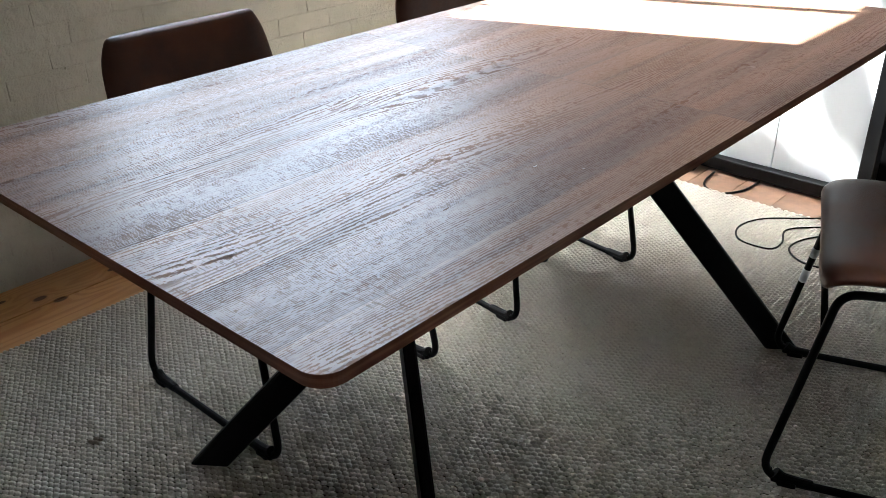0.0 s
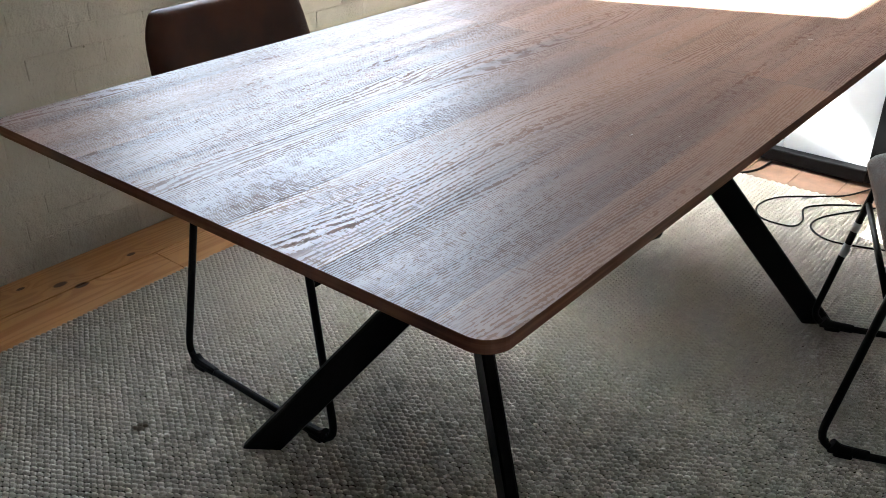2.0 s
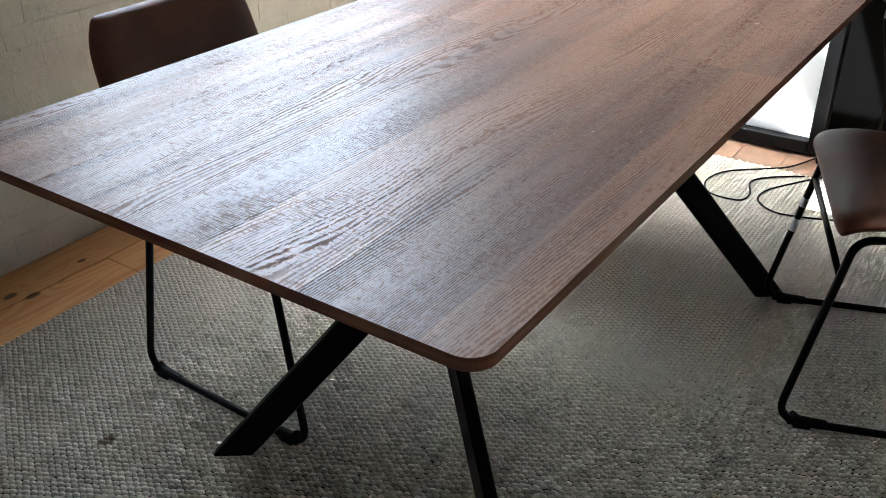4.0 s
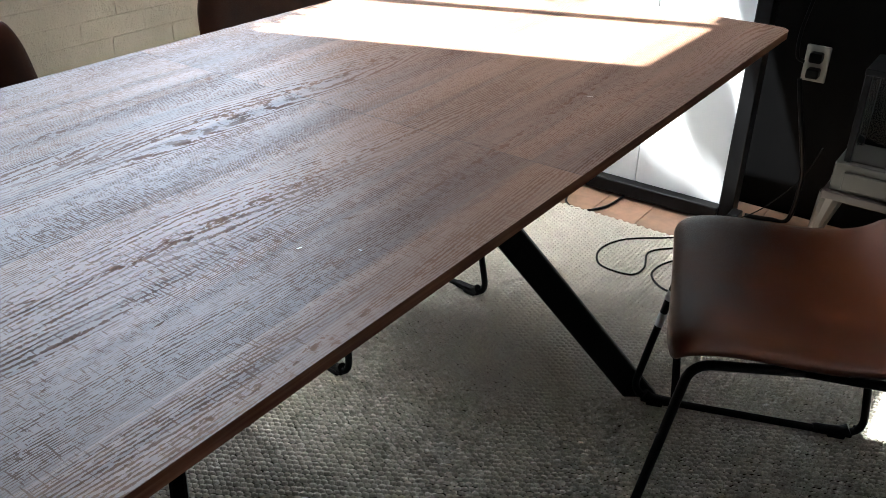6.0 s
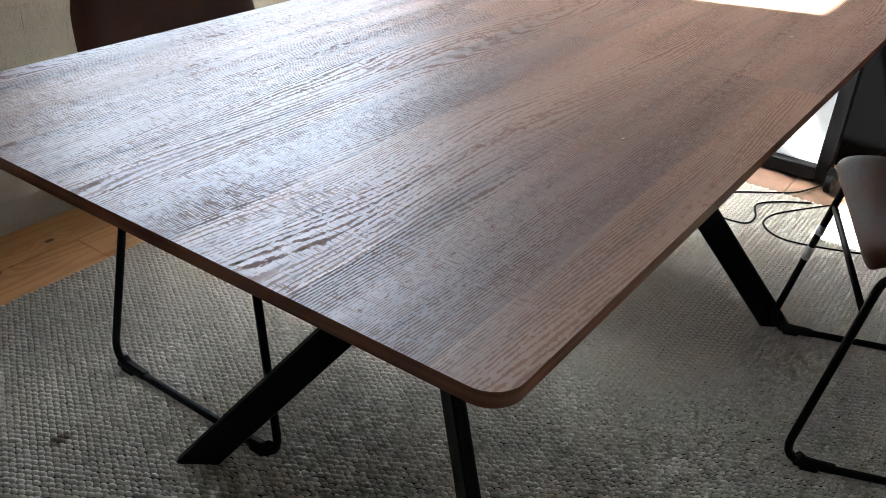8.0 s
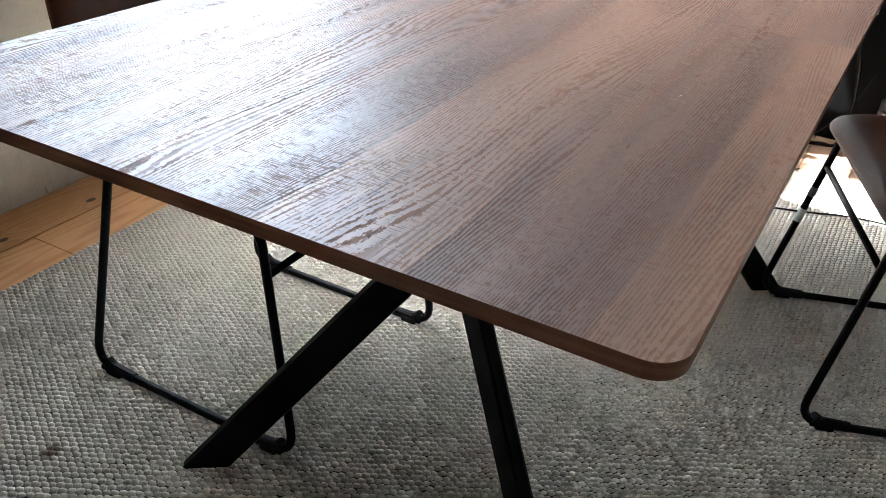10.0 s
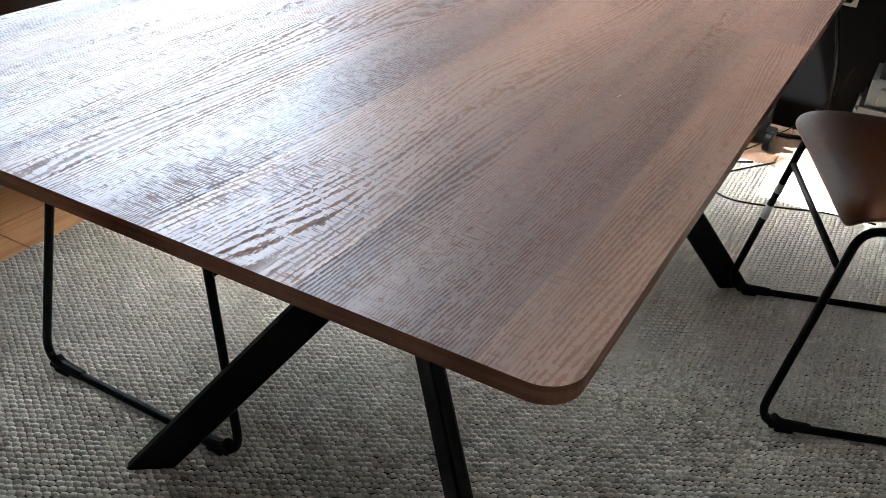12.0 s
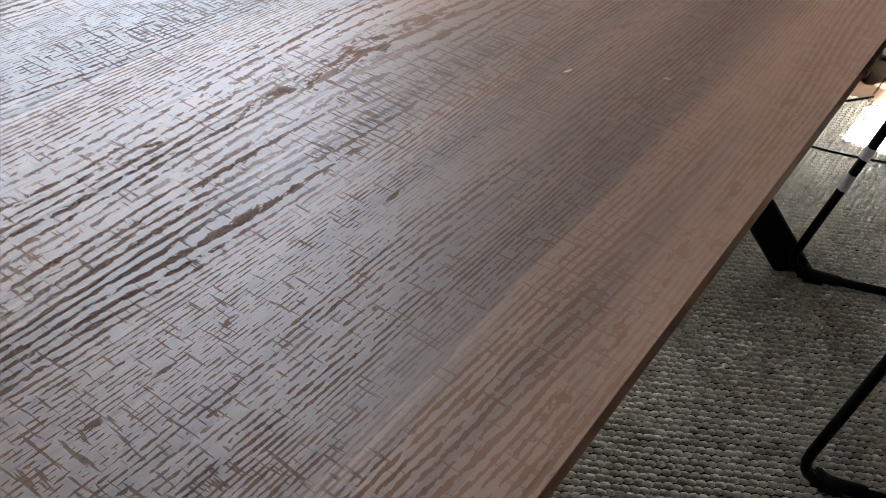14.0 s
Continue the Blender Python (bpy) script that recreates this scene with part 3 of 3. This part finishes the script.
tree.location = (0, 0.04, 0)

# ---- boards, bricks and rug: many small pieces ----
boards = tagged(new("floorboards"), "orange varnished pine floorboards with dark knots", "floorboards", kind="structure")
for x0, x1, cuts in ((WX, -1.638, (BY, -3.2, -0.9, 1.45, FY)), (-1.636, -1.486, (BY, -1.6, 0.66, FY)), (-1.484, -1.334, (BY, -2.4, 0.2, FY))):
    for a, b in zip(cuts, cuts[1:]):
        part("plank", box((x0 + 0.0008, a + 0.0008, -0.035), (x1 - 0.0008, b - 0.0008, 0.0), 0.0012, 1), PINE, boards)
# boards at the far end, a darker brown than the pine
for i in range(43):
    x = -1.333 + i * 0.151
    part("plank", box((x + 0.001, 2.05, -0.035), (x + 0.150, FY, 0.0), 0.0012, 1), PLANK, boards, "darker brown floorboard")

rnd = random.Random(5)
COURSE, LENGTH = 0.0595, 0.2215
for row in range(17):
    z = -0.0295 + row * COURSE
    if 0.01 < z < SILL - 0.05:
        part("bed_joint", box((WX - 0.05, -0.5, z - 0.0045), (WX - 0.0010, FY - 0.001, z + 0.0023)), BRICK, wall_west)
    y = (-0.186 if row % 2 else -0.286) + rnd.uniform(-0.02, 0.02)
    while y < 2.55:
        step = LENGTH + rnd.uniform(-0.006, 0.006)
        z0, z1 = max(z, 0.001), min(z + COURSE - 0.0022, SILL - 0.042)
        y1 = min(y + step - rnd.uniform(0.0005, 0.005), FY - 0.002)
        if z1 - z0 > 0.015 and y1 - y > 0.03:
            d = rnd.uniform(-0.0006, 0.0010)
            bm = box((WX - 0.05, y, z0), (WX + d, y1, z1), 0.0025, 2)
            for v in bm.verts:
                v.co += Vector((rnd.uniform(-0.0007, 0.0007), rnd.uniform(-0.0024, 0.0024), rnd.uniform(-0.0008, 0.0008)))
            part("brick", bm, BRICK, wall_west)
        y += step

# rug: rows of small wool loops on a backing
RX0, RX1, RY0, RY1 = -1.49, 1.9, -2.2, 2.245
rug = tagged(new("rug"), "beige-grey flat-woven wool loop rug", "rug")
# backing painted dark, so that the gaps between loops read as shaded
part("backing", box((RX0, RY0, 0.0005), (RX1, RY1, 0.004), 0.001, 1), GAP_SHADE, rug, "rug backing, coloured dark for the shade between the loops")

# the rest of the rug, flat woven
for lo, hi in (((0.66, RY0, 0.0045), (RX1, RY1, 0.0112)), ((RX0, RY0, 0.0045), (0.658, -0.302, 0.0112))):
    part("woven_field", box(lo, hi, 0.002, 1), WOOL, rug)


def loops(x0, x1, y0, y1, pitch):
    """Small domes in staggered rows that run along y, as one mesh."""
    rs = np.random.RandomState(4)
    px, py = pitch * 0.866, pitch
    nu, nv = int((x1 - x0) / px), int((y1 - y0) / py)
    iu, iv = np.meshgrid(np.arange(nu), np.arange(nv))
    cx = x0 + (iu + 0.5).ravel() * px
    cy = y0 + (iv + 0.25 + 0.5 * (iu % 2)).ravel() * py
    n = cx.size
    cx += rs.uniform(-0.06, 0.06, n) * px
    cy += rs.uniform(-0.06, 0.06, n) * py
    tilt = rs.uniform(-0.22, 0.22, n) + 0.50
    size = rs.uniform(0.9, 1.1, n)
    base = []
    for rr, h in ((1.0, 0.0), (0.88, 0.62), (0.50, 0.94)):
        for k in range(7):
            a = 2 * math.pi * k / 7
            base.append((rr * math.cos(a), rr * math.sin(a), h))
    base.append((0, 0, 1.0))
    base = np.array(base)
    bx = base[None, :, 0] * (pitch * 0.62) * size[:, None]
    by = base[None, :, 1] * (pitch * 0.40) * size[:, None]
    ca, sa = np.cos(tilt)[:, None], np.sin(tilt)[:, None]
    vx = cx[:, None] + ca * bx - sa * by
    vy = cy[:, None] + sa * bx + ca * by
    vz = 0.003 + base[None, :, 2] * (0.0080 - 0.36 * by) * size[:, None]
    verts = np.stack([vx, vy, vz], -1).reshape(-1, 3)
    quads, tris = [], []
    for ring in (0, 1):
        for k in range(7):
            quads.append((ring * 7 + k, ring * 7 + (k + 1) % 7, ring * 7 + 7 + (k + 1) % 7, ring * 7 + 7 + k))
    for k in range(7):
        tris.append((14 + k, 14 + (k + 1) % 7, 21))
    off = (np.arange(n) * 22)[:, None, None]
    q = (np.array(quads)[None] + off).reshape(-1)
    t = (np.array(tris)[None] + off).reshape(-1)
    nq, nt = n * 14, n * 7
    me = bpy.data.meshes.new("pile")
    me.vertices.add(len(verts))
    me.vertices.foreach_set("co", verts.ravel().astype(np.float32))
    me.loops.add(nq * 4 + nt * 3)
    me.loops.foreach_set("vertex_index", np.concatenate([q, t]).astype(np.int32))
    me.polygons.add(nq + nt)
    me.polygons.foreach_set("loop_start", np.concatenate([np.arange(nq) * 4, nq * 4 + np.arange(nt) * 3]).astype(np.int32))
    me.polygons.foreach_set("use_smooth", np.ones(nq + nt, bool))
    me.update(calc_edges=True)
    me.validate()
    return me


tagged(part("wool_pile", loops(-1.488, 0.66, -0.30, 2.242, 0.0138), WOOL, rug, "staggered rows of wool loops"), kind="stuff")
